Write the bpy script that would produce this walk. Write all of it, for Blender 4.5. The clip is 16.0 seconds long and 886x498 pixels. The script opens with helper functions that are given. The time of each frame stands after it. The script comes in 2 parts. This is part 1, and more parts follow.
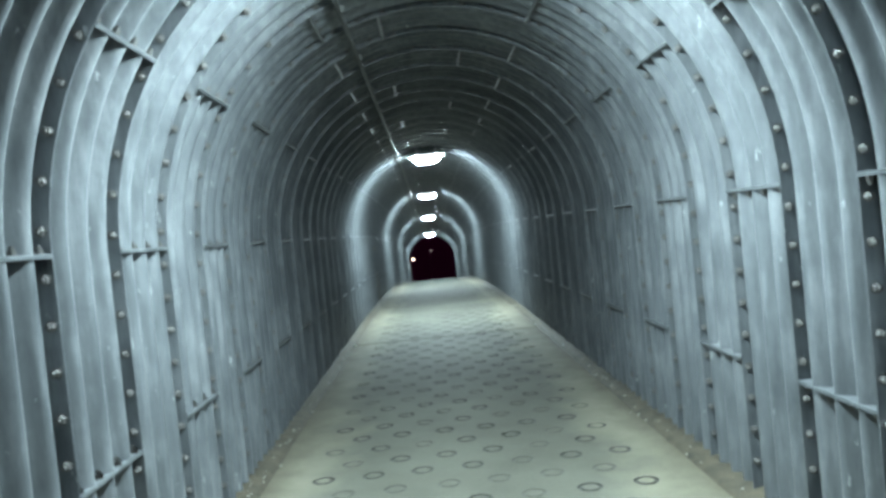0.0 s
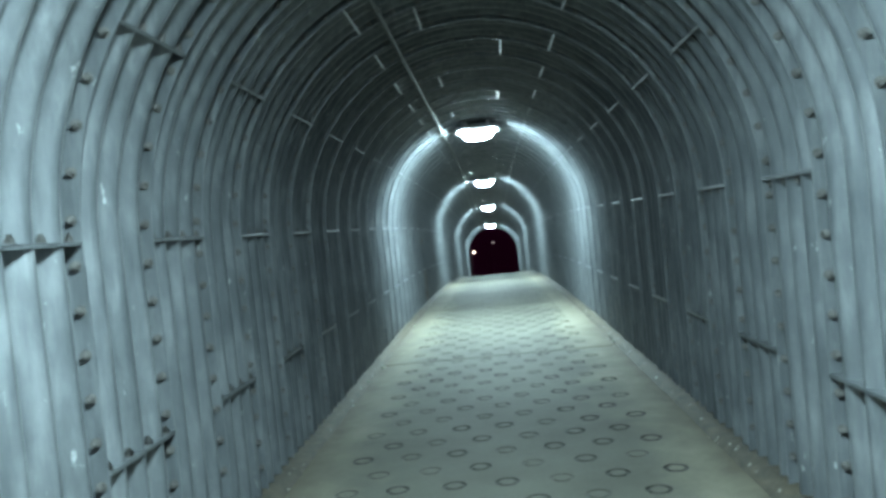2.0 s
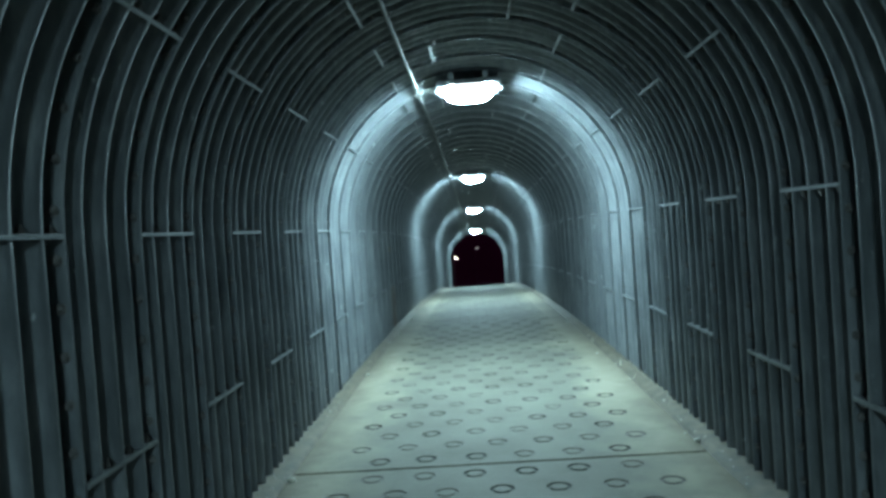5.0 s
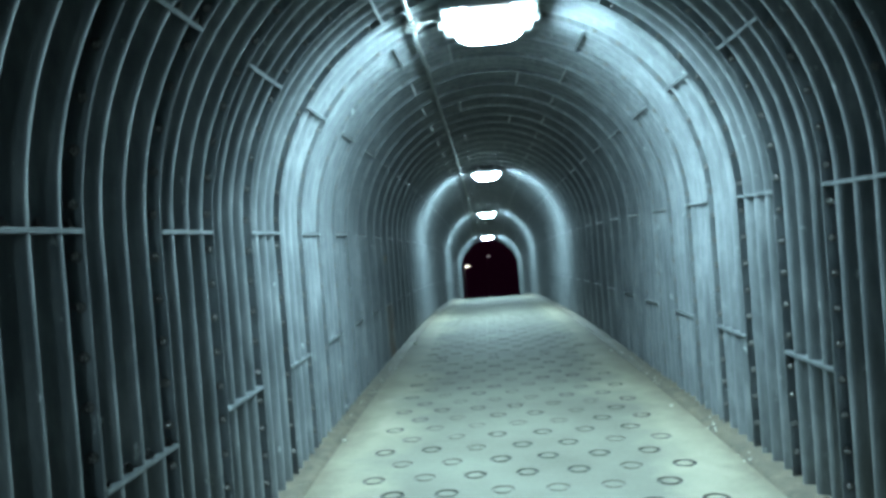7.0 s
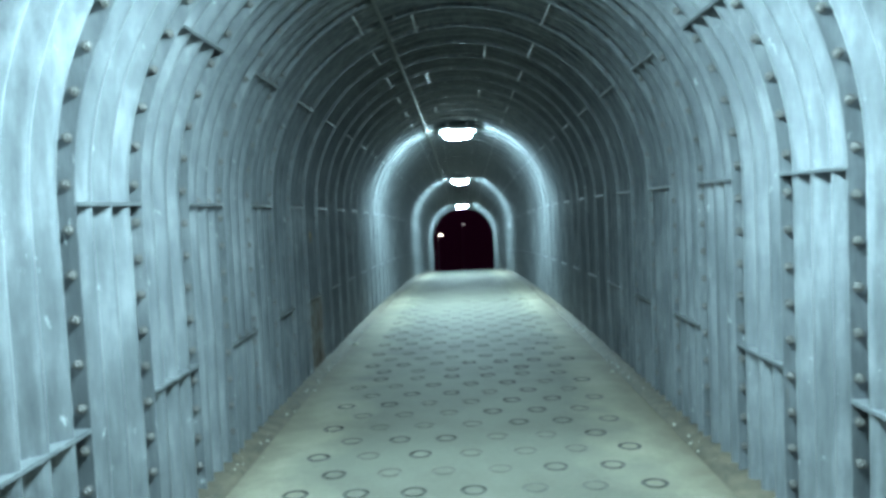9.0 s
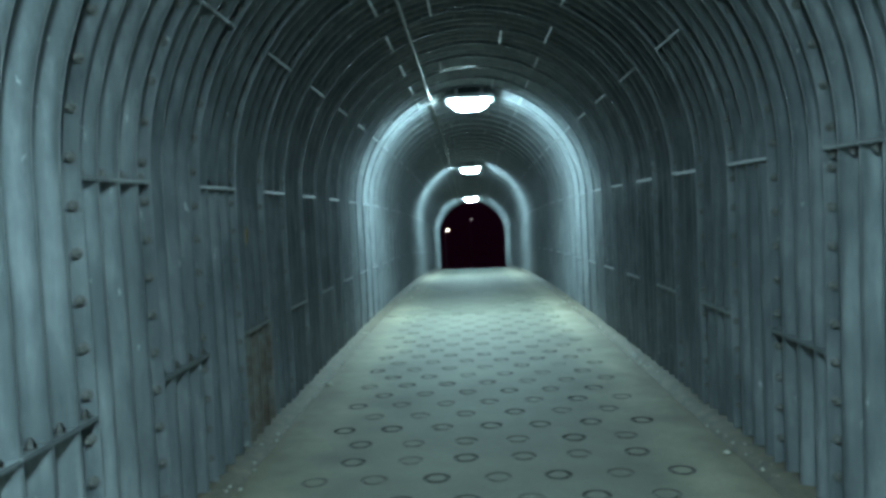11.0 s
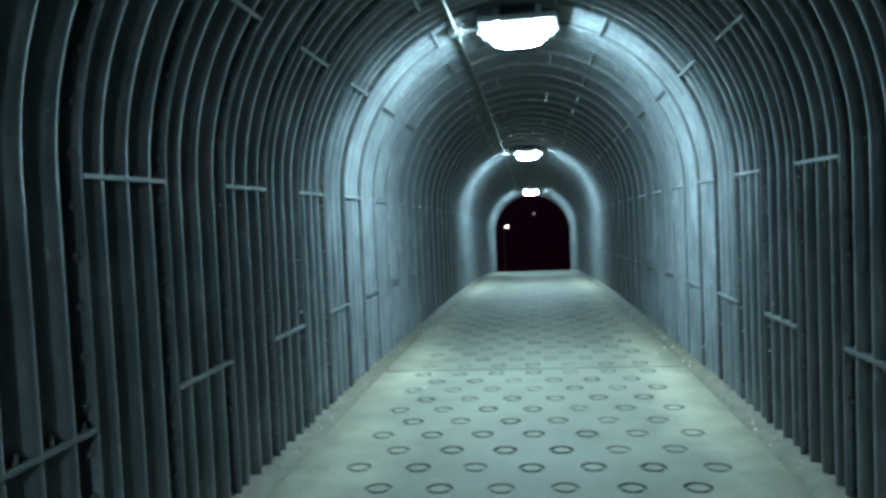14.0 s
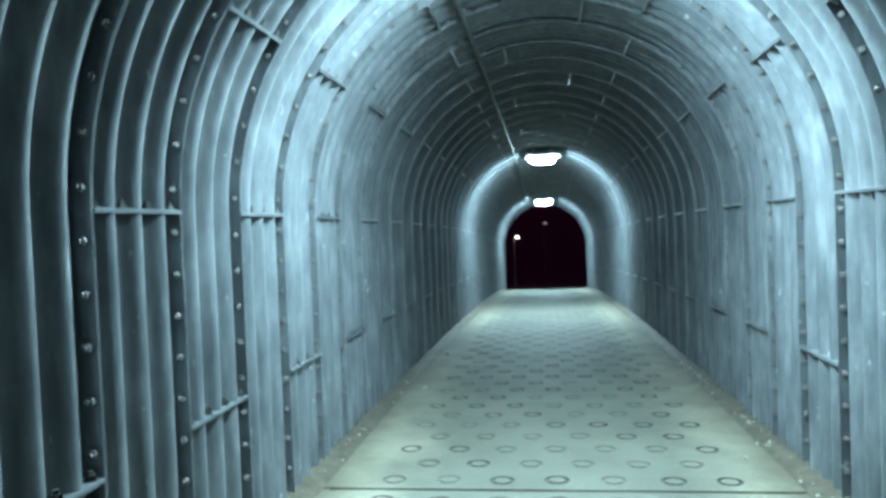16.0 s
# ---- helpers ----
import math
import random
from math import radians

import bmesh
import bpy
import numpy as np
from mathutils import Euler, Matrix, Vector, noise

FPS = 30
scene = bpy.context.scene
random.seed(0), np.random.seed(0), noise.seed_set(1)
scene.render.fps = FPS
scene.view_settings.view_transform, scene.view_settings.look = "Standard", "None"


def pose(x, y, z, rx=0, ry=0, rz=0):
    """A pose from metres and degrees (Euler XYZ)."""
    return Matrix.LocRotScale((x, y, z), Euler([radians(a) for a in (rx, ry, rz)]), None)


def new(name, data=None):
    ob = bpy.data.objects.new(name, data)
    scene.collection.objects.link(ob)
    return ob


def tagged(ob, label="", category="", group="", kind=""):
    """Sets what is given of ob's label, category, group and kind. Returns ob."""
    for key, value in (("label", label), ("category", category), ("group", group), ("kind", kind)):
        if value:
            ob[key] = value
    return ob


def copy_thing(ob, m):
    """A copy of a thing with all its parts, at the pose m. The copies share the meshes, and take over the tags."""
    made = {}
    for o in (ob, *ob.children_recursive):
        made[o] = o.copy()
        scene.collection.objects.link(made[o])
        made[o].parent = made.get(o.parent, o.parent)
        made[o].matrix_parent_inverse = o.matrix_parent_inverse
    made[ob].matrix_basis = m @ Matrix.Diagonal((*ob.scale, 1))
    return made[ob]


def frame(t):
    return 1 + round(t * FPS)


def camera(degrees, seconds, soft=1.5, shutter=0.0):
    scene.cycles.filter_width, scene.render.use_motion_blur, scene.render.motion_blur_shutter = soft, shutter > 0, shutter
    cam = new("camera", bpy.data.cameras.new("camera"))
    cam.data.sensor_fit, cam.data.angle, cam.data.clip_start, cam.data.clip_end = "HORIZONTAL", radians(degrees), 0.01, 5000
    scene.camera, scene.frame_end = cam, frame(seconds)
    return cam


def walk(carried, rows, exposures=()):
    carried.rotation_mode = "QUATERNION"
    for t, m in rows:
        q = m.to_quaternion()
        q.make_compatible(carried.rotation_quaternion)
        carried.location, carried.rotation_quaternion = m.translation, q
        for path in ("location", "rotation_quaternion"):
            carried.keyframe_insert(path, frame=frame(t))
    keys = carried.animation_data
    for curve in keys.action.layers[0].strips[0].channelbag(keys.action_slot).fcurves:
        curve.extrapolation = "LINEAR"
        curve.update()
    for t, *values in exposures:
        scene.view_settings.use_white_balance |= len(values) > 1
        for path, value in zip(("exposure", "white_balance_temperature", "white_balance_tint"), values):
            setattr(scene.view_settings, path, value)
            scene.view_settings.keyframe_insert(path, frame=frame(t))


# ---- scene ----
# z = 0 is the level of the low plate seam; the floor lies at FLOOR
cam = camera(60.9, 16.0, soft=3.4)
ROWS = [  # seconds, x, y, z, yaw, pitch, roll
    (0.0, -0.098, -2.764, 0.711, -1.18, -1.44, 5.81),
    (0.5, -0.016, -2.282, 0.701, -1.57, -1.74, 5.26),
    (1.0, 0.014, -1.814, 0.663, 0.36, -1.42, 6.46),
    (1.5, 0.040, -1.317, 0.662, 0.60, -1.12, 5.67),
    (2.0, 0.062, -0.779, 0.684, 3.70, -1.59, 5.89),
    (2.5, 0.056, -0.264, 0.707, 5.44, -2.68, 3.06),
    (3.0, 0.071, 0.277, 0.689, 4.72, -3.47, 3.45),
    (3.5, 0.020, 0.807, 0.687, 4.30, -2.09, 3.63),
    (4.0, 0.011, 1.332, 0.690, 1.18, -2.09, 4.16),
    (6.5, -0.112, 3.941, 0.692, 4.55, -0.39, 3.97),
    (7.0, -0.111, 4.472, 0.654, 3.18, -0.79, 4.41),
    (7.5, -0.080, 5.009, 0.668, 0.75, -1.48, 3.65),
    (8.0, -0.046, 5.547, 0.686, 2.02, -3.88, 4.03),
    (8.5, -0.033, 6.076, 0.710, 1.38, -4.00, 3.08),
    (9.0, 0.017, 6.623, 0.696, 1.44, -3.47, 2.63),
    (11.5, -0.055, 9.297, 0.610, 2.45, -4.16, 3.03),
    (12.0, -0.007, 9.839, 0.610, 4.07, -4.85, 3.47),
    (12.5, 0.067, 10.396, 0.602, 4.57, -4.34, 2.84),
    (13.0, 0.066, 10.934, 0.590, 6.85, -2.48, 2.45),
    (13.5, 0.081, 11.444, 0.588, 5.68, -2.17, 2.49),
    (14.0, 0.060, 11.994, 0.578, 6.78, -4.07, 2.66),
    (14.5, 0.030, 12.569, 0.592, 5.48, -6.31, 2.16),
    (15.0, 0.013, 13.108, 0.603, 6.11, -5.15, 3.02),
    (15.5, -0.040, 13.618, 0.602, 4.83, -3.98, 2.88),
    (16.0, -0.009, 14.129, 0.606, 7.57, -3.41, 2.40),
]
walk(cam, [(t, pose(x, y, z, 90 + pitch, roll, yaw)) for t, x, y, z, yaw, pitch, roll in ROWS],
     [(0, -0.27, 7450, 23), (1.5, 0.0, 7200, 18), (3.0, -0.05, 6750, 10), (4.2, -0.45, 6600, 9), (7.0, -0.25, 6500, 9), (9.0, 0.0, 6550, 9),
      (10.5, -0.3, 6500, 8), (11.5, -0.4, 6600, 1), (12.7, -0.62, 6600, 4), (14.5, -0.35, 6350, 9), (16, -0.1, 6400, 10)])

# ---- night sky ----
world = bpy.data.worlds.new("night")
scene.world = world
world.use_nodes = True
world.node_tree.nodes["Background"].inputs[0].default_value = (0.032, 0.0028, 0.022, 1)
world.node_tree.nodes["Background"].inputs[1].default_value = 1.0
LAMP_POWER = 850.0

# ---- measures ----
FLOOR, SPRING, RADIUS = -0.585, 0.752, 1.215   # clear half width equals the arch's radius
PLATE, DEPTH = 0.5, 0.06                       # width of a liner plate and depth of its flanges
START, END = -13.0, 37.0                       # the tunnel's two ends
LAMPS = [-8.9, -0.05, 8.68, 17.3, 26.0, 34.7]
JOINTS = (-4.8, 6.42, 17.6, 28.8)


def drop(y):
    """How far the tunnel has sunk below its level part."""
    return -0.00177 * max(0.0, y - 8.0) ** 2


def slope(y):
    """The tunnel's fall in degrees."""
    return math.degrees(math.atan(-0.00354 * max(0.0, y - 8.0)))


# ---- materials ----
def material(name, build):
    m = bpy.data.materials.new(name)
    m.use_nodes = True
    t = m.node_tree
    b = t.nodes["Principled BSDF"]

    def node(kind, **given):
        nd = t.nodes.new(kind)
        for key, value in given.items():
            nd.inputs[key].default_value = value
        return nd
    build(t, b, node, t.links.new)
    return m


def ramp(t, link, source, stops):
    nd = t.nodes.new("ShaderNodeValToRGB")
    els = nd.color_ramp.elements
    while len(els) < len(stops):
        els.new(0.5)
    for el, (at, col) in zip(els, stops):
        el.position, el.color = at, (*col, 1)
    link(source, nd.inputs[0])
    return nd


def steel(t, b, node, link):
    co = t.nodes.new("ShaderNodeTexCoord")
    info = t.nodes.new("ShaderNodeObjectInfo")
    jump = t.nodes.new("ShaderNodeVectorMath")
    jump.operation = "MULTIPLY_ADD"
    link(info.outputs["Random"], jump.inputs[0])
    jump.inputs[1].default_value = (37, 91, 53)
    link(co.outputs["Object"], jump.inputs[2])
    stretch = t.nodes.new("ShaderNodeMapping")
    stretch.inputs["Scale"].default_value = (1, 1, 0.16)
    link(jump.outputs[0], stretch.inputs[0])
    streaks = node("ShaderNodeTexNoise", Scale=26, Detail=6, Roughness=0.65)
    link(stretch.outputs[0], streaks.inputs["Vector"])
    blotch = node("ShaderNodeTexNoise", Scale=3.2, Detail=5, Roughness=0.6)
    link(jump.outputs[0], blotch.inputs["Vector"])
    spangle = node("ShaderNodeTexVoronoi", Scale=90)
    link(jump.outputs[0], spangle.inputs["Vector"])
    mix = t.nodes.new("ShaderNodeMix")
    mix.inputs[0].default_value = 0.5
    link(streaks.outputs[0], mix.inputs[2]), link(blotch.outputs[0], mix.inputs[3])
    col = ramp(t, link, mix.outputs[0], [(0.3, (0.060, 0.066, 0.072)), (0.5, (0.112, 0.121, 0.128)), (0.68, (0.195, 0.205, 0.213))])
    # pale splashes on the zinc
    smear = t.nodes.new("ShaderNodeMapping")
    smear.inputs["Scale"].default_value = (1, 1, 0.45)
    link(jump.outputs[0], smear.inputs[0])
    dots = node("ShaderNodeTexNoise", Scale=24, Detail=4, Roughness=0.6)
    link(smear.outputs[0], dots.inputs["Vector"])
    splash = ramp(t, link, dots.outputs[0], [(0.67, (0, 0, 0)), (0.74, (0.55, 0.55, 0.55))])
    pale = t.nodes.new("ShaderNodeMix")
    pale.data_type = "RGBA"
    link(splash.outputs[0], pale.inputs[0]), link(col.outputs[0], pale.inputs[6])
    pale.inputs[7].default_value = (0.50, 0.52, 0.52, 1)
    # a few rusty runs
    rust = node("ShaderNodeTexNoise", Scale=5.5, Detail=8, Roughness=0.75)
    link(stretch.outputs[0], rust.inputs["Vector"])
    mask = ramp(t, link, rust.outputs[0], [(0.66, (0, 0, 0)), (0.74, (0.5, 0.5, 0.5))])
    tint = t.nodes.new("ShaderNodeMix")
    tint.data_type = "RGBA"
    link(mask.outputs[0], tint.inputs[0]), link(pale.outputs[2], tint.inputs[6])
    tint.inputs[7].default_value = (0.16, 0.13, 0.10, 1)
    link(tint.outputs[2], b.inputs["Base Color"])
    b.inputs["Metallic"].default_value = 0.3
    gloss = ramp(t, link, mix.outputs[0], [(0.3, (0.30,) * 3), (0.7, (0.44,) * 3)])
    link(gloss.outputs[0], b.inputs["Roughness"])
    bump = node("ShaderNodeBump", Strength=0.12, Distance=0.004)
    link(streaks.outputs[0], bump.inputs["Height"])
    fine = node("ShaderNodeBump", Strength=0.05, Distance=0.001)
    link(spangle.outputs["Distance"], fine.inputs["Height"]), link(bump.outputs[0], fine.inputs["Normal"])
    link(fine.outputs[0], b.inputs["Normal"])


def rusted(t, b, node, link):
    steel(t, b, node, link)
    co = t.nodes.new("ShaderNodeTexCoord")
    nz = node("ShaderNodeTexNoise", Scale=7, Detail=8, Roughness=0.7)
    link(co.outputs["Object"], nz.inputs["Vector"])
    c = ramp(t, link, nz.outputs[0], [(0.35, (0.065, 0.042, 0.032)), (0.5, (0.11, 0.095, 0.08)), (0.62, (0.14, 0.145, 0.14))])
    link(c.outputs[0], b.inputs["Base Color"])
    b.inputs["Metallic"].default_value = 0.2


def concrete(dark, light, scale=1.0):
    def build(t, b, node, link):
        co = t.nodes.new("ShaderNodeTexCoord")
        big = node("ShaderNodeTexNoise", Scale=1.3 * scale, Detail=6, Roughness=0.62)
        small = node("ShaderNodeTexNoise", Scale=70, Detail=4, Roughness=0.6)
        for nd in (big, small):
            link(co.outputs["Object"], nd.inputs["Vector"])
        mix = t.nodes.new("ShaderNodeMix")
        mix.inputs[0].default_value = 0.3
        link(big.outputs[0], mix.inputs[2]), link(small.outputs[0], mix.inputs[3])
        col = ramp(t, link, mix.outputs[0], [(0.32, dark), (0.66, light)])
        link(col.outputs[0], b.inputs["Base Color"])
        b.inputs["Roughness"].default_value = 0.8
        bump = node("ShaderNodeBump", Strength=0.35, Distance=0.004)
        link(small.outputs[0], bump.inputs["Height"])
        link(bump.outputs[0], b.inputs["Normal"])
    return build


def trodden_shaded(t, b, node, link):
    """Trowelled concrete, greyer and darker in blotches along its walked middle, from wear and painted-in shade."""
    concrete((0.092, 0.082, 0.056), (0.200, 0.183, 0.134))(t, b, node, link)
    clean = b.inputs["Base Color"].links[0].from_socket
    co = t.nodes.new("ShaderNodeTexCoord")
    split = t.nodes.new("ShaderNodeSeparateXYZ")
    link(co.outputs["Object"], split.inputs[0])
    off = t.nodes.new("ShaderNodeMath")
    off.operation = "ABSOLUTE"
    link(split.outputs[0], off.inputs[0])
    patch = node("ShaderNodeTexNoise", Scale=1.9, Detail=5, Roughness=0.6)
    link(co.outputs["Object"], patch.inputs["Vector"])
    edge = t.nodes.new("ShaderNodeMath")
    edge.operation = "MULTIPLY_ADD"
    link(patch.outputs[0], edge.inputs[0])
    edge.inputs[1].default_value = -0.9
    link(off.outputs[0], edge.inputs[2])
    # tread wear, deepened in colour for the shade between the lamps
    mask = ramp(t, link, edge.outputs[0], [(0.16, (0.9,) * 3), (0.5, (0.0,) * 3)])
    worn_shaded = t.nodes.new("ShaderNodeMix")
    worn_shaded.data_type = "RGBA"
    worn_shaded.blend_type = "MULTIPLY"
    link(mask.outputs[0], worn_shaded.inputs[0]), link(clean, worn_shaded.inputs[6])
    worn_shaded.inputs[7].default_value = (0.46, 0.49, 0.52, 1)
    # brown grit spread from the gutters
    grit = node("ShaderNodeTexNoise", Scale=4.5, Detail=7, Roughness=0.7)
    link(co.outputs["Object"], grit.inputs["Vector"])
    reach = t.nodes.new("ShaderNodeMath")
    reach.operation = "MULTIPLY_ADD"
    link(grit.outputs[0], reach.inputs[0])
    reach.inputs[1].default_value = 0.55
    link(off.outputs[0], reach.inputs[2])
    sides = t.nodes.new("ShaderNodeMapRange")
    sides.inputs["From Min"].default_value, sides.inputs["From Max"].default_value = 1.18, 1.42
    sides.inputs["To Max"].default_value = 0.8
    link(reach.outputs[0], sides.inputs["Value"])
    brown = t.nodes.new("ShaderNodeMix")
    brown.data_type = "RGBA"
    link(sides.outputs[0], brown.inputs[0]), link(worn_shaded.outputs[2], brown.inputs[6])
    brown.inputs[7].default_value = (0.066, 0.052, 0.032, 1)
    link(brown.outputs[2], b.inputs["Base Color"])


def plain(col, rough=0.5, metal=0.0, vary=0.15, scale=30):
    def build(t, b, node, link):
        co = t.nodes.new("ShaderNodeTexCoord")
        nz = node("ShaderNodeTexNoise", Scale=scale, Detail=4)
        link(co.outputs["Object"], nz.inputs["Vector"])
        c = ramp(t, link, nz.outputs[0], [(0.3, tuple(v * (1 - vary) for v in col)), (0.7, tuple(min(1, v * (1 + vary)) for v in col))])
        link(c.outputs[0], b.inputs["Base Color"])
        b.inputs["Roughness"].default_value, b.inputs["Metallic"].default_value = rough, metal
    return build


def glow(col, strength):
    def build(t, b, node, link):
        b.inputs["Base Color"].default_value = (0.8, 0.8, 0.8, 1)
        b.inputs["Emission Color"].default_value = (*col, 1)
        b.inputs["Emission Strength"].default_value = strength
    return build


STEEL = material("galvanised_steel", steel)
RUSTED = material("rusted_steel", rusted)
BOLT = material("bolt_steel", plain((0.105, 0.10, 0.095), 0.6, 0.3, 0.35, 60))
FLOORING = material("trowelled_concrete", trodden_shaded)
# grooves coloured darker than the slab, the shallow ones less so
GROOVE = material("dark_groove", concrete((0.014, 0.013, 0.012), (0.045, 0.042, 0.036)))
FAINT = material("shallow_groove", concrete((0.032, 0.030, 0.025), (0.085, 0.08, 0.063)))
DIRT = material("gutter_dirt", concrete((0.018, 0.014, 0.009), (0.085, 0.068, 0.043), 9))
SHELL = material("rough_concrete", concrete((0.22, 0.22, 0.21), (0.36, 0.36, 0.34)))
CONDUIT = material("grey_conduit", plain((0.13, 0.132, 0.125), 0.6, 0.1))
HOUSING = material("lamp_housing", plain((0.30, 0.31, 0.32), 0.5, 0.3))
DIFFUSER = material("lit_diffuser", glow((0.54, 0.88, 1.0), LAMP_POWER))
DIFFUSER_END = material("dim_diffuser_end", glow((0.80, 0.97, 1.0), 5.0))
STONE = material("pale_stone", plain((0.27, 0.26, 0.22), 0.9, 0, 0.35))
LEAF = material("dry_leaf", plain((0.22, 0.15, 0.07), 0.8, 0, 0.3))
ASPHALT = material("asphalt", concrete((0.035, 0.035, 0.035), (0.065, 0.065, 0.062), 0.4))
POLE = material("pole_paint", plain((0.20, 0.20, 0.20), 0.5, 0.4))
STREET = material("street_light", glow((1.0, 0.93, 0.8), 15))


# ---- mesh helpers ----
def mesh_of(name, verts, faces, mats, smooth=False, slots=None):
    me = bpy.data.meshes.new(name)
    me.from_pydata(verts, [], faces)
    for m in mats:
        me.materials.append(m)
    if slots:
        me.polygons.foreach_set("material_index", slots)
    if smooth:
        me.polygons.foreach_set("use_smooth", [True] * len(me.polygons))
        me.set_sharp_from_angle(angle=radians(40))
    me.update()
    return me


def to_mesh(name, bm, mat, smooth=False):
    me = bpy.data.meshes.new(name)
    bm.to_mesh(me)
    bm.free()
    me.materials.append(mat)
    if smooth:
        me.polygons.foreach_set("use_smooth", [True] * len(me.polygons))
        me.set_sharp_from_angle(angle=radians(40))
    return me


def part(name, bm, mat, parent, label="", smooth=False, at=None):
    me = bm if isinstance(bm, bpy.types.Mesh) else to_mesh(name, bm, mat, smooth)
    ob = new(name, me)
    ob.parent = parent
    if at is not None:
        ob.matrix_basis = at
    return tagged(ob, label) if label else ob


def box(bm, centre, size, bevel=0.0, turn=None):
    made = bmesh.ops.create_cube(bm, size=1.0, matrix=Matrix.Translation(centre) @ (turn or Matrix()) @ Matrix.Diagonal((*size, 1)))
    if bevel:
        edges = list({e for v in made["verts"] for e in v.link_edges})
        bmesh.ops.bevel(bm, geom=edges, offset=bevel, segments=2, affect="EDGES")
    return bm


def rod(bm, a, b, r, segments=10, r2=None):
    a, b = Vector(a), Vector(b)
    m = Matrix.Translation((a + b) / 2) @ (b - a).to_track_quat("Z", "Y").to_matrix().to_4x4()
    bmesh.ops.create_cone(bm, cap_ends=True, segments=segments, radius1=r, radius2=r if r2 is None else r2, depth=(b - a).length, matrix=m)
    return bm


# ---- the arch as one line from the left foot over the crown to the right foot ----
WALL = SPRING - FLOOR + 0.06
ARC = math.pi * RADIUS


def arch(s, d=0.0):
    """The place (x, z) at s metres along the arch, d metres behind its inner line."""
    if s <= WALL:
        return -(RADIUS + d), SPRING - WALL + s
    if s >= WALL + ARC:
        return RADIUS + d, SPRING - (s - WALL - ARC)
    a = (s - WALL) / RADIUS
    return -(RADIUS + d) * math.cos(a), SPRING + (RADIUS + d) * math.sin(a)


def at_angle(degrees_up):
    return WALL + radians(degrees_up) * RADIUS


LOW = SPRING - 0.735 - FLOOR + 0.06            # the low seam
EVEN = [0, at_angle(0), at_angle(62), at_angle(118), at_angle(180), 2 * WALL + ARC]
ODD, ODD_TURNED = [[0, LOW, at_angle(33.5), at_angle(a), at_angle(146.5), 2 * WALL + ARC - LOW, 2 * WALL + ARC] for a in (102, 78)]


def steps(s0, s1):
    """Points along the arch, dense on its curve."""
    out, s = [s0], s0
    marks = sorted([m for m in (WALL, WALL + ARC) if s0 < m < s1] + [s1])
    for m in marks:
        curved = WALL - 1e-6 <= s and m <= WALL + ARC + 1e-6
        n = max(1, math.ceil((m - s) / (0.085 if curved else 0.5)))
        out += [s + (m - s) * (i + 1) / n for i in range(n)]
        s = m
    return out


def profile():
    """(y, depth) across a plate: flange, three waves, flange."""
    line = [(0.0015, 0.0), (0.0045, 0.0), (0.0055, DEPTH)]
    for i in range(37):
        y = 0.0357 + i / 36 * (PLATE - 0.0714)
        w = math.cos(2 * math.pi * (y - 0.0357) / 0.14287)
        line.append((y, DEPTH - 0.001 - 0.056 * ((1 - w) / 2) ** 1.05))
    return line + [(PLATE - 0.0055, DEPTH), (PLATE - 0.0045, 0.0), (PLATE - 0.0015, 0.0)]


def plate_mesh(s0, s1):
    """One pressed liner plate with its side flanges and its two end flanges."""
    g = 0.0012
    line, ss = profile(), steps(s0 + g, s1 - g)
    verts, faces = [], []
    for s in ss:
        for y, d in line:
            x, z = arch(s, d)
            verts.append((x, y, z))
    n = len(line)
    for i in range(len(ss) - 1):
        for j in range(n - 1):
            a = i * n + j
            faces.append((a, a + n, a + n + 1, a + 1))
    # outer skin
    base = len(verts)
    for s in ss:
        for y in (0.0015, PLATE - 0.0015):
            x, z = arch(s, DEPTH + 0.008)
            verts.append((x, y, z))
    for i in range(len(ss) - 1):
        a, o = i * n, base + 2 * i
        faces += [(o, o + 1, o + 3, o + 2), (a, o, o + 2, a + n), (a + n - 1, a + 2 * n - 1, o + 3, o + 1)]
    # end flanges
    for s, way in ((s0 + g, 1), (s1 - g, -1)):
        b = len(verts)
        for ds in (0, 0.0055 * way):
            for y, d in ((0.006, -0.003), (PLATE - 0.006, -0.003), (PLATE - 0.006, DEPTH), (0.006, DEPTH)):
                x, z = arch(s + ds, d)
                verts.append((x, y, z))
        faces += [tuple(b + k for k in f) for f in ((0, 1, 2, 3), (4, 7, 6, 5), (0, 4, 5, 1), (1, 5, 6, 2), (2, 6, 7, 3), (3, 7, 4, 0))]
    return verts, faces


def bolt_geometry():
    """A hexagon head on a washer with a stub of thread, along -y."""
    verts, faces = [], []
    for r, y0, y1, k in ((0.018, 0.0, -0.0035, 8), (0.0142, -0.0035, -0.018, 6), (0.008, -0.018, -0.028, 6)):
        b = len(verts)
        for y in (y0, y1):
            verts += [(r * math.cos(2 * math.pi * i / k), y, r * math.sin(2 * math.pi * i / k)) for i in range(k)]
        faces += [(b + i, b + (i + 1) % k, b + k + (i + 1) % k, b + k + i) for i in range(k)]
        faces.append(tuple(b + k + i for i in range(k)))
    return verts, faces


BOLT_V, BOLT_F = bolt_geometry()
BOLT_MESH = mesh_of("bolt", BOLT_V, BOLT_F, [BOLT])


def bolt_places(s0, s1):
    """Bolts along a plate's far flange, then along the flange on its lower end."""
    out = []
    n = round((s1 - s0) / 0.147)
    for i in range(n):
        s = s0 + (i + 0.5) * (s1 - s0) / n
        x, z = arch(s, 0.024)
        out.append(pose(x, PLATE - 0.0065, z, 0, 17 * i, 0))
    return out


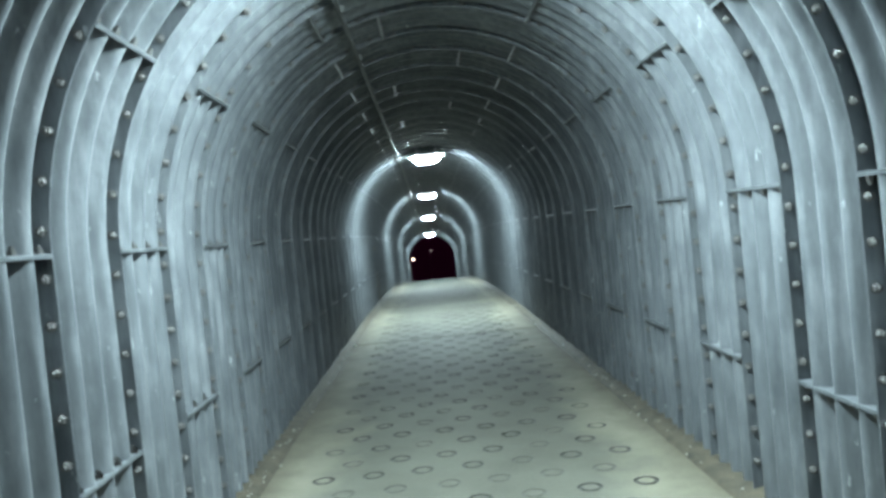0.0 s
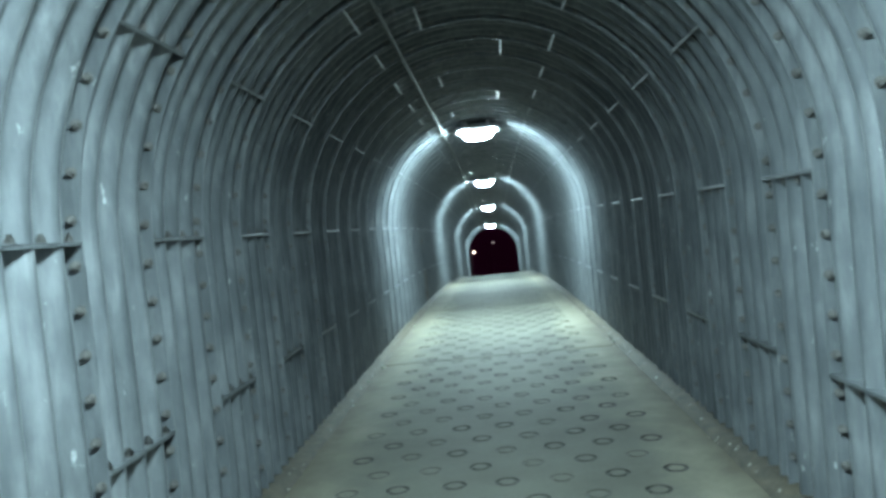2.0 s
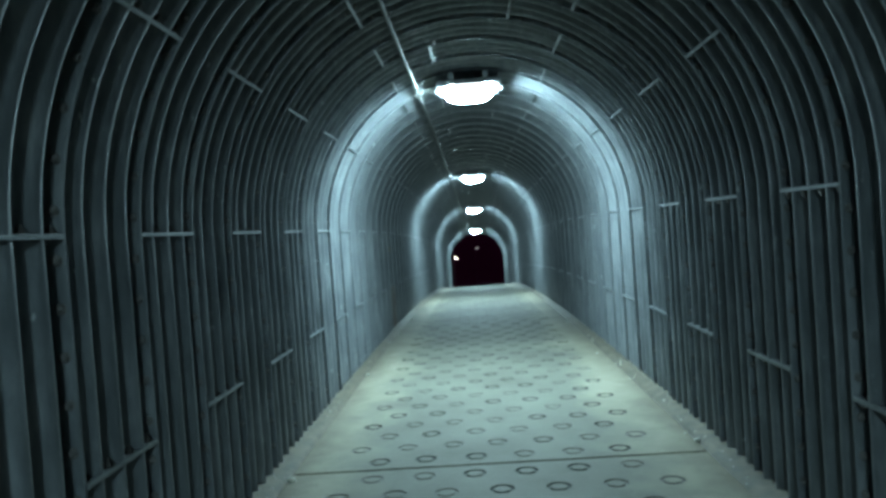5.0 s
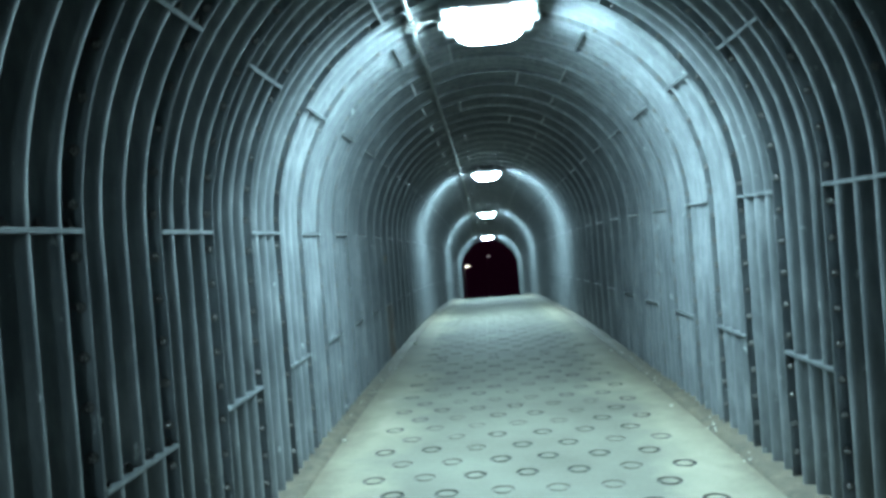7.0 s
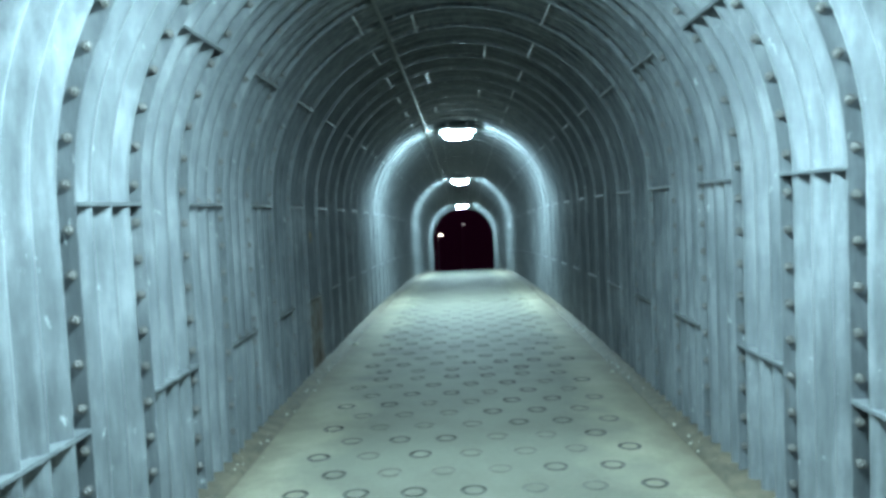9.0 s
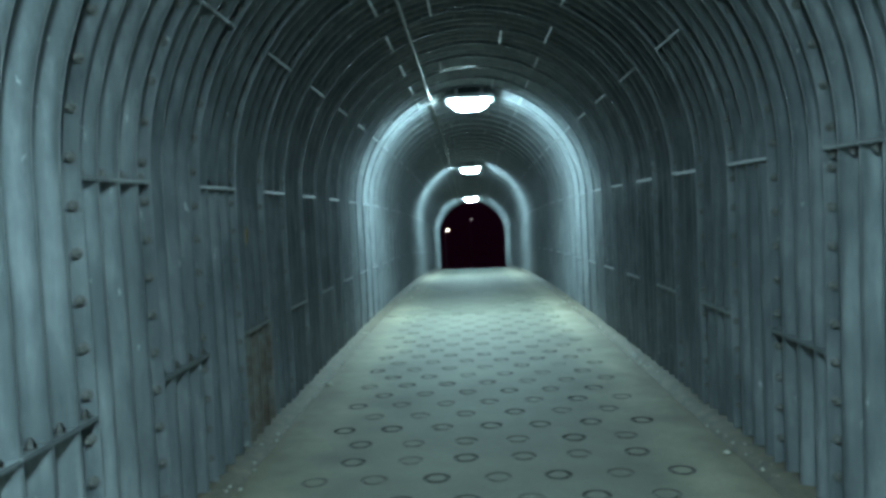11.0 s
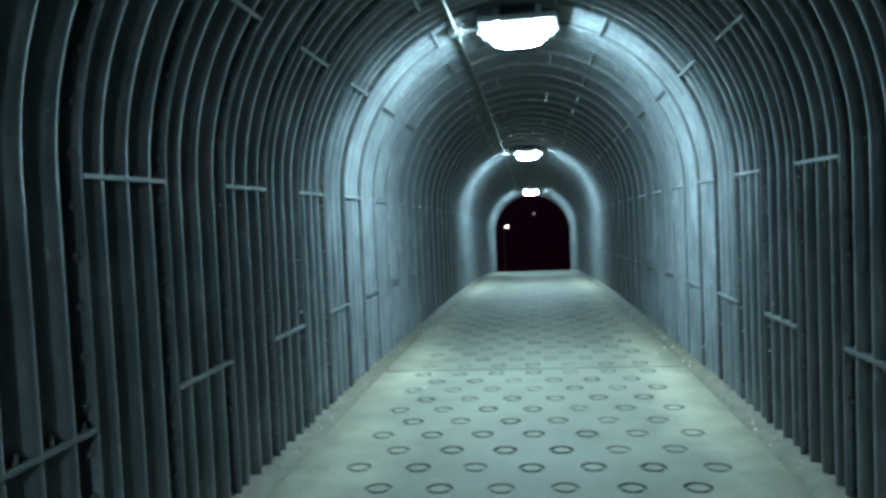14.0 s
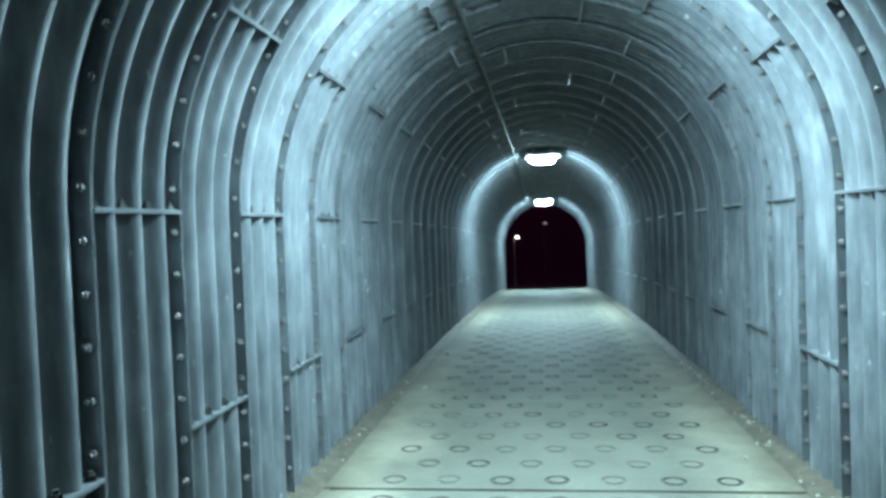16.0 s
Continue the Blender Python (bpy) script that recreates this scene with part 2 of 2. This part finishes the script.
def end_bolt_places(s0, s1):
    out = []
    for s, up in ((s0, 0.006), (s1, 0.006)):
        if s < 0.1 or s > 2 * WALL + ARC - 0.1:
            continue
        for k in range(4):
            y = 0.0357 + 0.14287 * k
            p = Vector((arch(s + up, 0.022)[0], y, arch(s + up, 0.022)[1]))
            q = Vector((arch(s + up + 0.01, 0.022)[0], y, arch(s + up + 0.01, 0.022)[1]))
            out.append(Matrix.Translation(p) @ (q - p).to_track_quat("-Y", "X").to_matrix().to_4x4())
        break
    return out


def joined(places, geometry=(BOLT_V, BOLT_F)):
    verts, faces = [], []
    for m in places:
        b = len(verts)
        verts += [tuple(m @ Vector(v)) for v in geometry[0]]
        faces += [tuple(b + i for i in f) for f in geometry[1]]
    return verts, faces


lining = tagged(new("wall_lining"), "arched lining of bolted galvanised corrugated steel liner plates", "wall", kind="structure")
lining.location = (0, 0, 0)
RING_COUNT = int((END - START) / PLATE)
SHEETS = {}
for key, cuts in (("even", EVEN), ("odd", ODD), ("turned", ODD_TURNED)):
    SHEETS[key] = []
    for s0, s1 in zip(cuts, cuts[1:]):
        v, f = plate_mesh(s0, s1)
        me = mesh_of("liner_plate", v, f, [STEEL], smooth=True)
        side, ends = bolt_places(s0, s1), end_bolt_places(s0, s1)
        bv, bf = joined(side + ends)
        SHEETS[key].append((me, mesh_of("bolts", bv, bf, [BOLT]), side, (v, f)))

far_plates, far_bolts = ([], []), ([], [])
for k in range(RING_COUNT):
    y = START + PLATE * k
    key = ("even", "odd", "even", "turned")[round(y / PLATE) % 4]
    m = pose(0, y, drop(y + 0.25), slope(y + 0.25))
    for me, bolts, side, (v, f) in SHEETS[key]:
        if -3.0 <= y < 19.0:
            plate = part("liner_plate", me, None, lining, at=m)
            if y == 12.5 and me is SHEETS[key][0][0]:
                plate.data = me.copy()
                plate.data.materials[0] = RUSTED
                tagged(plate, "rust-stained plate")
            if 7.0 <= y < 10.0:
                for b in side:
                    part("bolt", BOLT_MESH, None, plate, at=b)
            else:
                tagged(part("bolts", bolts, None, plate), kind="stuff")
        else:
            for (tv, tf), (gv, gf) in ((far_plates, (v, f)), (far_bolts, joined(side))):
                b = len(tv)
                tv += [tuple(m @ Vector(p)) for p in gv]
                tf += [tuple(b + i for i in q) for q in gf]
tagged(part("far_plates", mesh_of("far_plates", *far_plates, [STEEL], smooth=True), None, lining), kind="stuff")
tagged(part("far_bolts", mesh_of("far_bolts", *far_bolts, [BOLT]), None, lining), kind="stuff")


# ---- outer shell, end walls, ground ----
def shell():
    """The backfilled concrete round the lining."""
    ss = steps(0, 2 * WALL + ARC)
    verts, faces, slices = [], [], [START + 1.5 * i for i in range(int((END - START) / 1.5) + 1)] + [END]
    for y in slices:
        for d in (0.085, 0.34):
            for s in ss:
                x, z = arch(s, d)
                verts.append((x, y, z + drop(y)))
    n = len(ss)
    for i in range(len(slices) - 1):
        for ring in (0, n):
            for j in range(n - 1):
                a = 2 * n * i + ring + j
                faces.append((a, a + 1, a + 2 * n + 1, a + 2 * n))
    for i in (0, len(slices) - 1):
        for j in range(n - 1):
            a = 2 * n * i + j
            faces.append((a, a + 1, a + n + 1, a + n))
    return mesh_of("wall_shell", verts, faces, [SHELL], smooth=True)


tagged(new("wall_shell", shell()), "plain concrete surround behind the steel lining", "wall", kind="structure")
back = box(bmesh.new(), (0, START - 0.16, 0.7), (4.0, 0.3, 3.6))
tagged(new("wall_back", to_mesh("wall_back", back, SHELL)), "plain concrete wall closing the tunnel", "wall", kind="structure")


def ground():
    """The ground under and beyond the tunnel: it falls on from the mouth, then runs level to the horizon."""
    ys = [-900, START - 1, 0, 8, 12, 16, 20, 24, 28, 32, END - 0.05, END, 45, 55, 70, 90, 200, 900]
    xs = [-900, -60, -12, 0, 12, 60, 900]
    z0, sl = FLOOR + drop(END) - 0.03, 0.00354 * (END - 8)
    verts = [(x, y, z0 - sl * (min(y, 70) - END) if y >= END else FLOOR - 0.27 + drop(y)) for y in ys for x in xs]
    n = len(xs)
    faces = [(i * n + j, i * n + j + 1, (i + 1) * n + j + 1, (i + 1) * n + j) for i in range(len(ys) - 1) for j in range(n - 1)]
    return mesh_of("ground", verts, faces, [ASPHALT])


tagged(new("ground", ground()), "dark asphalt ground outside at night", "ground", kind="structure")


# ---- floor: concrete slabs with stamped rings ----
CELL, ROW, HALF = 0.27, 0.2594, 1.115


def cell_geometry():
    """A square of concrete with a ring-shaped groove stamped into it."""
    k, c = 16, CELL / 2
    square = []
    for i in range(k):
        a = 2 * math.pi * i / k + math.pi / 4
        u, v = math.cos(a), math.sin(a)
        f = c / max(abs(u), abs(v))
        square.append((u * f, v * f, 0))
    verts = list(square)
    for r, z in ((0.061, 0), (0.058, -0.009), (0.044, -0.009), (0.041, 0)):
        verts += [(r * math.cos(2 * math.pi * i / k + math.pi / 4), r * math.sin(2 * math.pi * i / k + math.pi / 4), z) for i in range(k)]
    faces, slots = [], []
    for ring in range(4):
        for i in range(k):
            a, b = ring * k + i, ring * k + (i + 1) % k
            faces.append((a, b, b + k, a + k))
            slots.append(1 if ring in (1, 2, 3) else 0)
    faces.append(tuple(4 * k + i for i in range(k)))
    slots.append(0)
    return verts, faces, slots


def slab(y0, y1):
    """One cast slab between two joints: plain margins and rows of stamped rings, every other row offset."""
    gv, gf, gs = cell_geometry()
    verts, faces, slots = [], [], []

    def quad(a, b, c, d):
        k = len(verts)
        verts.extend((a, b, c, d))
        faces.append((k, k + 1, k + 2, k + 3))
        slots.append(0)

    rows = max(1, round((y1 - y0) / ROW))
    pitch = (y1 - y0) / rows
    rnd = random.Random(round(y0 * 10))
    for r in range(rows):
        y = y0 + pitch * (r + 0.5)
        across = 6 if (r % 2 == 1) != (y < 12.5) else 7      # the stamp was set anew here
        ya, yb = y - pitch / 2, y + pitch / 2
        left, right = 0.015 - across * CELL / 2, 0.015 + across * CELL / 2
        for c in range(across):
            x = left + CELL * (c + 0.5)
            k = len(verts)
            press, ju, jv = rnd.uniform(0.58, 1.15), rnd.uniform(-0.008, 0.008), rnd.uniform(-0.008, 0.008)
            for n, p in enumerate(gv):
                u, v = (p[0], p[1] * pitch / CELL) if n < 16 else (p[0] + ju, p[1] + jv)
                verts.append((x + u, y + v, FLOOR + p[2] * press + drop(y + v)))
            faces.extend(tuple(k + i for i in f) for f in gf)
            slots.extend([1 if g and press > 0.84 else 2 if g else 0 for g in gs])
        za, zb = FLOOR + drop(ya), FLOOR + drop(yb)
        quad((-HALF, ya, za), (left, ya, za), (left, yb, zb), (-HALF, yb, zb))
        quad((right, ya, za), (HALF, ya, za), (HALF, yb, zb), (right, yb, zb))
        for side in (-HALF, HALF):
            quad((side, ya, za), (side, yb, zb), (side, yb, zb - 0.12), (side, ya, za - 0.12))
    for y, way in ((y0, 1), (y1, -1)):
        z = FLOOR + drop(y)
        quad((-HALF, y, z), (HALF, y, z), (HALF, y, z - 0.12), (-HALF, y, z - 0.12))
    z0, z1 = FLOOR + drop(y0) - 0.12, FLOOR + drop(y1) - 0.12
    quad((-HALF, y0, z0), (HALF, y0, z0), (HALF, y1, z1), (-HALF, y1, z1))
    return mesh_of("slab", verts, faces, [FLOORING, GROOVE, FAINT], slots=slots)


floor = tagged(new("floor"), "pale concrete walkway stamped with rows of small rings", "floor", kind="structure")
ends = [START, *JOINTS, END]
for a, b in zip(ends, ends[1:]):
    part("slab", slab(a + 0.015, b - 0.015), None, floor)
bed = bmesh.new()
for a, b in zip(ends, ends[1:]):
    mid = (a + b) / 2
    box(bed, (0, mid, FLOOR + min(drop(a), drop(b)) - 0.2), (2 * RADIUS + 0.15, b - a, 0.1))
part("joint_bed", bed, GROOVE, floor)


def gutter(side):
    """Uneven dirt gathered at the foot of the wall."""
    rnd = random.Random(11 + side)
    verts, faces = [], []
    n = int((END - START) / 0.09)
    for i in range(n + 1):
        y = START + (END - START) * i / n
        w = 0.115 + 0.035 * noise.noise((y * 0.9, side * 9.0, 0)) + 0.018 * noise.noise((y * 5.0, side * 3.0, 7))
        h = 0.016 + 0.012 * noise.noise((y * 2.1, side * 4.0, 3)) + 0.007 * rnd.random()
        dip = -0.012 + 0.012 * noise.noise((y * 3.3, side * 6.0, 5))
        for x, z in ((RADIUS + 0.055, h + 0.012), (RADIUS - 0.015, h), (RADIUS - 0.07, h * 0.4), (HALF + 0.012, dip), (RADIUS - w - 0.012, -0.004)):
            verts.append((side * x, y, FLOOR + drop(y) + z + 0.002))
    for i in range(n):
        for j in range(4):
            a = 5 * i + j
            faces.append((a, a + 1, a + 6, a + 5))
    return mesh_of("gutter_dirt", verts, faces, [DIRT], smooth=True)


for side in (-1, 1):
    tagged(new("gutter_dirt", gutter(side)), "brown grit and dirt along the foot of the wall", "dirt", kind="stuff")


# ---- ceiling lamps and their conduit ----
def ceiling_lamp():
    lamp = tagged(new("ceiling_lamp"), "lit white bulkhead lamp under the arch's crown", "lamp", "lamps along the crown")
    back_tray = bmesh.new()
    box(back_tray, (0, 0, 0.042), (0.52, 0.60, 0.036), 0.010)
    part("housing", back_tray, HOUSING, lamp, "grey metal housing")
    for x in (-0.14, 0.14):
        part("bracket", box(bmesh.new(), (x, 0, 0.10), (0.04, 0.5, 0.05), 0.004), HOUSING, lamp)
    for x in (-0.268, 0.268):
        part("clip", box(bmesh.new(), (x, 0, 0.04), (0.022, 0.06, 0.06), 0.004), HOUSING, lamp)
    glass = bmesh.new()
    k, loops = 40, []
    for size, z in ((0.93, 0.026), (1.0, 0.018), (1.0, 0.002), (0.94, -0.022), (0.82, -0.042), (0.62, -0.056), (0.30, -0.062)):
        loop = []
        for i in range(k):
            a = 2 * math.pi * i / k
            c, d = math.cos(a), math.sin(a)
            loop.append(glass.verts.new((0.2 * size * math.copysign(abs(c) ** 0.62, c), 0.275 * size * math.copysign(abs(d) ** 0.62, d), z)))
        loops.append(loop)
    for p, q in zip(loops, loops[1:]):
        for i in range(k):
            glass.faces.new((p[i], p[(i + 1) % k], q[(i + 1) % k], q[i]))
    glass.faces.new(loops[0]), glass.faces.new(loops[-1])
    bmesh.ops.recalc_face_normals(glass, faces=glass.faces)
    for f in glass.faces:
        f.material_index = 1 if abs(f.normal.y) > 0.33 else 0
    diffuser = part("diffuser", glass, DIFFUSER, lamp, "glowing white diffuser", smooth=True)
    diffuser.data.materials.append(DIFFUSER_END)
    return lamp


first = ceiling_lamp()
LAMP_Z = 1.815
for i, y in enumerate(LAMPS):
    m = pose(0, y, LAMP_Z + drop(y), slope(y))
    if i == 0:
        first.matrix_basis = m
    else:
        copy_thing(first, m)

PIPE_X = -0.43
PIPE_Z = SPRING + math.sqrt(RADIUS ** 2 - PIPE_X ** 2) - 0.022


def conduit(y0, y1):
    pipe = tagged(new("conduit"), "thin grey cable conduit clipped below the arch", "conduit", "conduits between lamps")
    count, k = 8, 10
    verts, faces = [], []
    for i in range(count + 1):
        y = y0 + (y1 - y0) * i / count
        verts += [(PIPE_X + 0.013 * math.cos(2 * math.pi * j / k), y, PIPE_Z + drop(y) + 0.013 * math.sin(2 * math.pi * j / k)) for j in range(k)]
    for i in range(count):
        faces += [(i * k + j, i * k + (j + 1) % k, (i + 1) * k + (j + 1) % k, (i + 1) * k + j) for j in range(k)]
    faces += [tuple(range(k)), tuple(count * k + j for j in range(k))]
    bm = mesh_of("pipe", verts, faces, [CONDUIT], smooth=True)
    part("pipe", bm, CONDUIT, pipe, smooth=True)
    for i in range(1, count):
        y = y0 + (y1 - y0) * i / count
        part("clip", box(bmesh.new(), (PIPE_X, y, PIPE_Z + drop(y) + 0.006), (0.05, 0.02, 0.034), 0.003), CONDUIT, pipe)
    return pipe


def junction_box(y):
    jb = tagged(new("junction_box"), "small grey junction box on the conduit beside a lamp", "box", "junction boxes")
    part("body", box(bmesh.new(), (0, 0, 0), (0.09, 0.10, 0.05), 0.008), CONDUIT, jb)
    part("lid", box(bmesh.new(), (0, 0, -0.029), (0.078, 0.088, 0.008), 0.003), CONDUIT, jb)
    part("gland", rod(bmesh.new(), (0, -0.05, 0), (0, -0.085, 0), 0.02, 12), CONDUIT, jb, smooth=True)
    bm = rod(bmesh.new(), (0.045, 0, 0.0), (0.155, 0, 0.012), 0.010)
    part("lead", bm, CONDUIT, jb, smooth=True)
    jb.matrix_basis = pose(PIPE_X, y, PIPE_Z + drop(y) - 0.01, slope(y))
    return jb


stops = [START, *LAMPS]
for a, b in zip(stops, stops[1:]):
    conduit(a + (0.05 if a > START else 0), b - 0.085)
for y in LAMPS:
    junction_box(y)


# ---- litter along the foot of the walls ----
def pebble(seed, r):
    bm = bmesh.new()
    bmesh.ops.create_icosphere(bm, subdivisions=2, radius=r)
    for v in bm.verts:
        v.co *= 1 + 0.35 * noise.noise(v.co * (1.2 / r) + Vector((seed, 0, 0)))
        v.co.z *= 0.6
    return to_mesh("stone", bm, STONE, True)


for i, (x, y, r) in enumerate(((-1.10, 6.3, 0.026), (-1.08, 13.9, 0.026), (-0.98, 19.9, 0.022), (-1.02, 21.6, 0.03), (1.12, 6.6, 0.018),
                               (-0.72, 17.0, 0.012), (1.08, 12.2, 0.016), (0.98, 18.1, 0.012), (1.05, 9.6, 0.014), (-1.1, 9.2, 0.018))):
    st = tagged(new("stone", pebble(i * 7.0, r)), "small pale stone lying on the concrete floor", "stone", "loose stones")
    st.location = (x, y, FLOOR + drop(y) + r * 0.45)


def rubble(side):
    """Loose crumbs of stone along the foot of the wall."""
    rnd = random.Random(5 + side)
    verts, faces = [], []
    for _ in range(900):
        y = rnd.uniform(-4, 30)
        if noise.noise((y * 1.1, side * 2.0, 1)) < rnd.uniform(-0.6, 0.5):
            continue
        x, r = side * (RADIUS - abs(rnd.gauss(0.015, 0.045))), rnd.uniform(0.004, 0.013)
        k = len(verts)
        for dx, dy, dz in ((1, 0, 0), (0, 1, 0), (-1, 0, 0), (0, -1, 0), (0, 0, 0.9), (0, 0, -0.6)):
            j = rnd.uniform(0.7, 1.25) * r
            verts.append((x + dx * j, y + dy * j, FLOOR + drop(y) + 0.012 + dz * j))
        faces += [(k + a, k + b, k + c) for a, b, c in ((0, 1, 4), (1, 2, 4), (2, 3, 4), (3, 0, 4), (1, 0, 5), (2, 1, 5), (3, 2, 5), (0, 3, 5))]
    return mesh_of("rubble", verts, faces, [STONE])


for side in (-1, 1):
    tagged(new("rubble", rubble(side)), "crumbs of pale stone strewn along the wall's foot", "rubble", kind="stuff")


def dead_leaf():
    """A curled dry leaf caught on the wall."""
    verts, faces = [], []
    for i in range(9):
        u = i / 8
        w = 0.022 * math.sin(math.pi * (0.06 + 0.9 * u)) ** 0.8
        for v in (-1, 0, 1):
            verts.append((0.006 + 0.012 * abs(v) * u, w * v, 0.085 * (u - 0.5) + 0.006 * math.sin(5 * u) * v))
    for i in range(8):
        for j in range(2):
            a = 3 * i + j
            faces.append((a, a + 1, a + 4, a + 3))
    me = mesh_of("dry_leaf", verts, faces, [LEAF], smooth=True)
    ob = tagged(new("dry_leaf", me), "curled brown dry leaf caught on the corrugated wall", "leaf")
    ob.modifiers.new("thickness", "SOLIDIFY").thickness = 0.002
    return ob


dead_leaf().location = (-RADIUS - 0.004, 12.627, 0.468)


# ---- street lamps beyond the mouth ----
def street_lamp(x, y, height, lit):
    z = FLOOR + drop(END) - 0.03 - 0.00354 * (END - 8) * (min(y, 70) - END)
    base = tagged(new("street_lamp"), "slim street lamp standing outside in the dark", "street lamp", "street lamps")
    part("base_plate", box(bmesh.new(), (0, 0, 0.02), (0.24, 0.24, 0.04), 0.008), POLE, base)
    part("pole", rod(bmesh.new(), (0, 0, 0.03), (0, 0, height), 0.05, 12, 0.035), POLE, base, smooth=True)
    part("arm", rod(bmesh.new(), (0, 0, height - 0.05), (0.14, -0.08, height + 0.05), 0.022), POLE, base)
    part("head", box(bmesh.new(), (0.17, -0.1, height + 0.07), (0.26, 0.18, 0.07), 0.02), POLE, base)
    part("light_panel", box(bmesh.new(), (0.17, -0.1, height + 0.015), (0.2, 0.15, 0.06), 0.015), lit, base, "lit panel")
    base.location = (x, y, z)
    return base


STREET_DIM = material("street_light_dim", glow((0.9, 0.85, 0.9), 1.2))
street_lamp(-1.5, 51.0, 2.37, STREET)
street_lamp(-0.1, 75.0, 4.2, STREET_DIM)
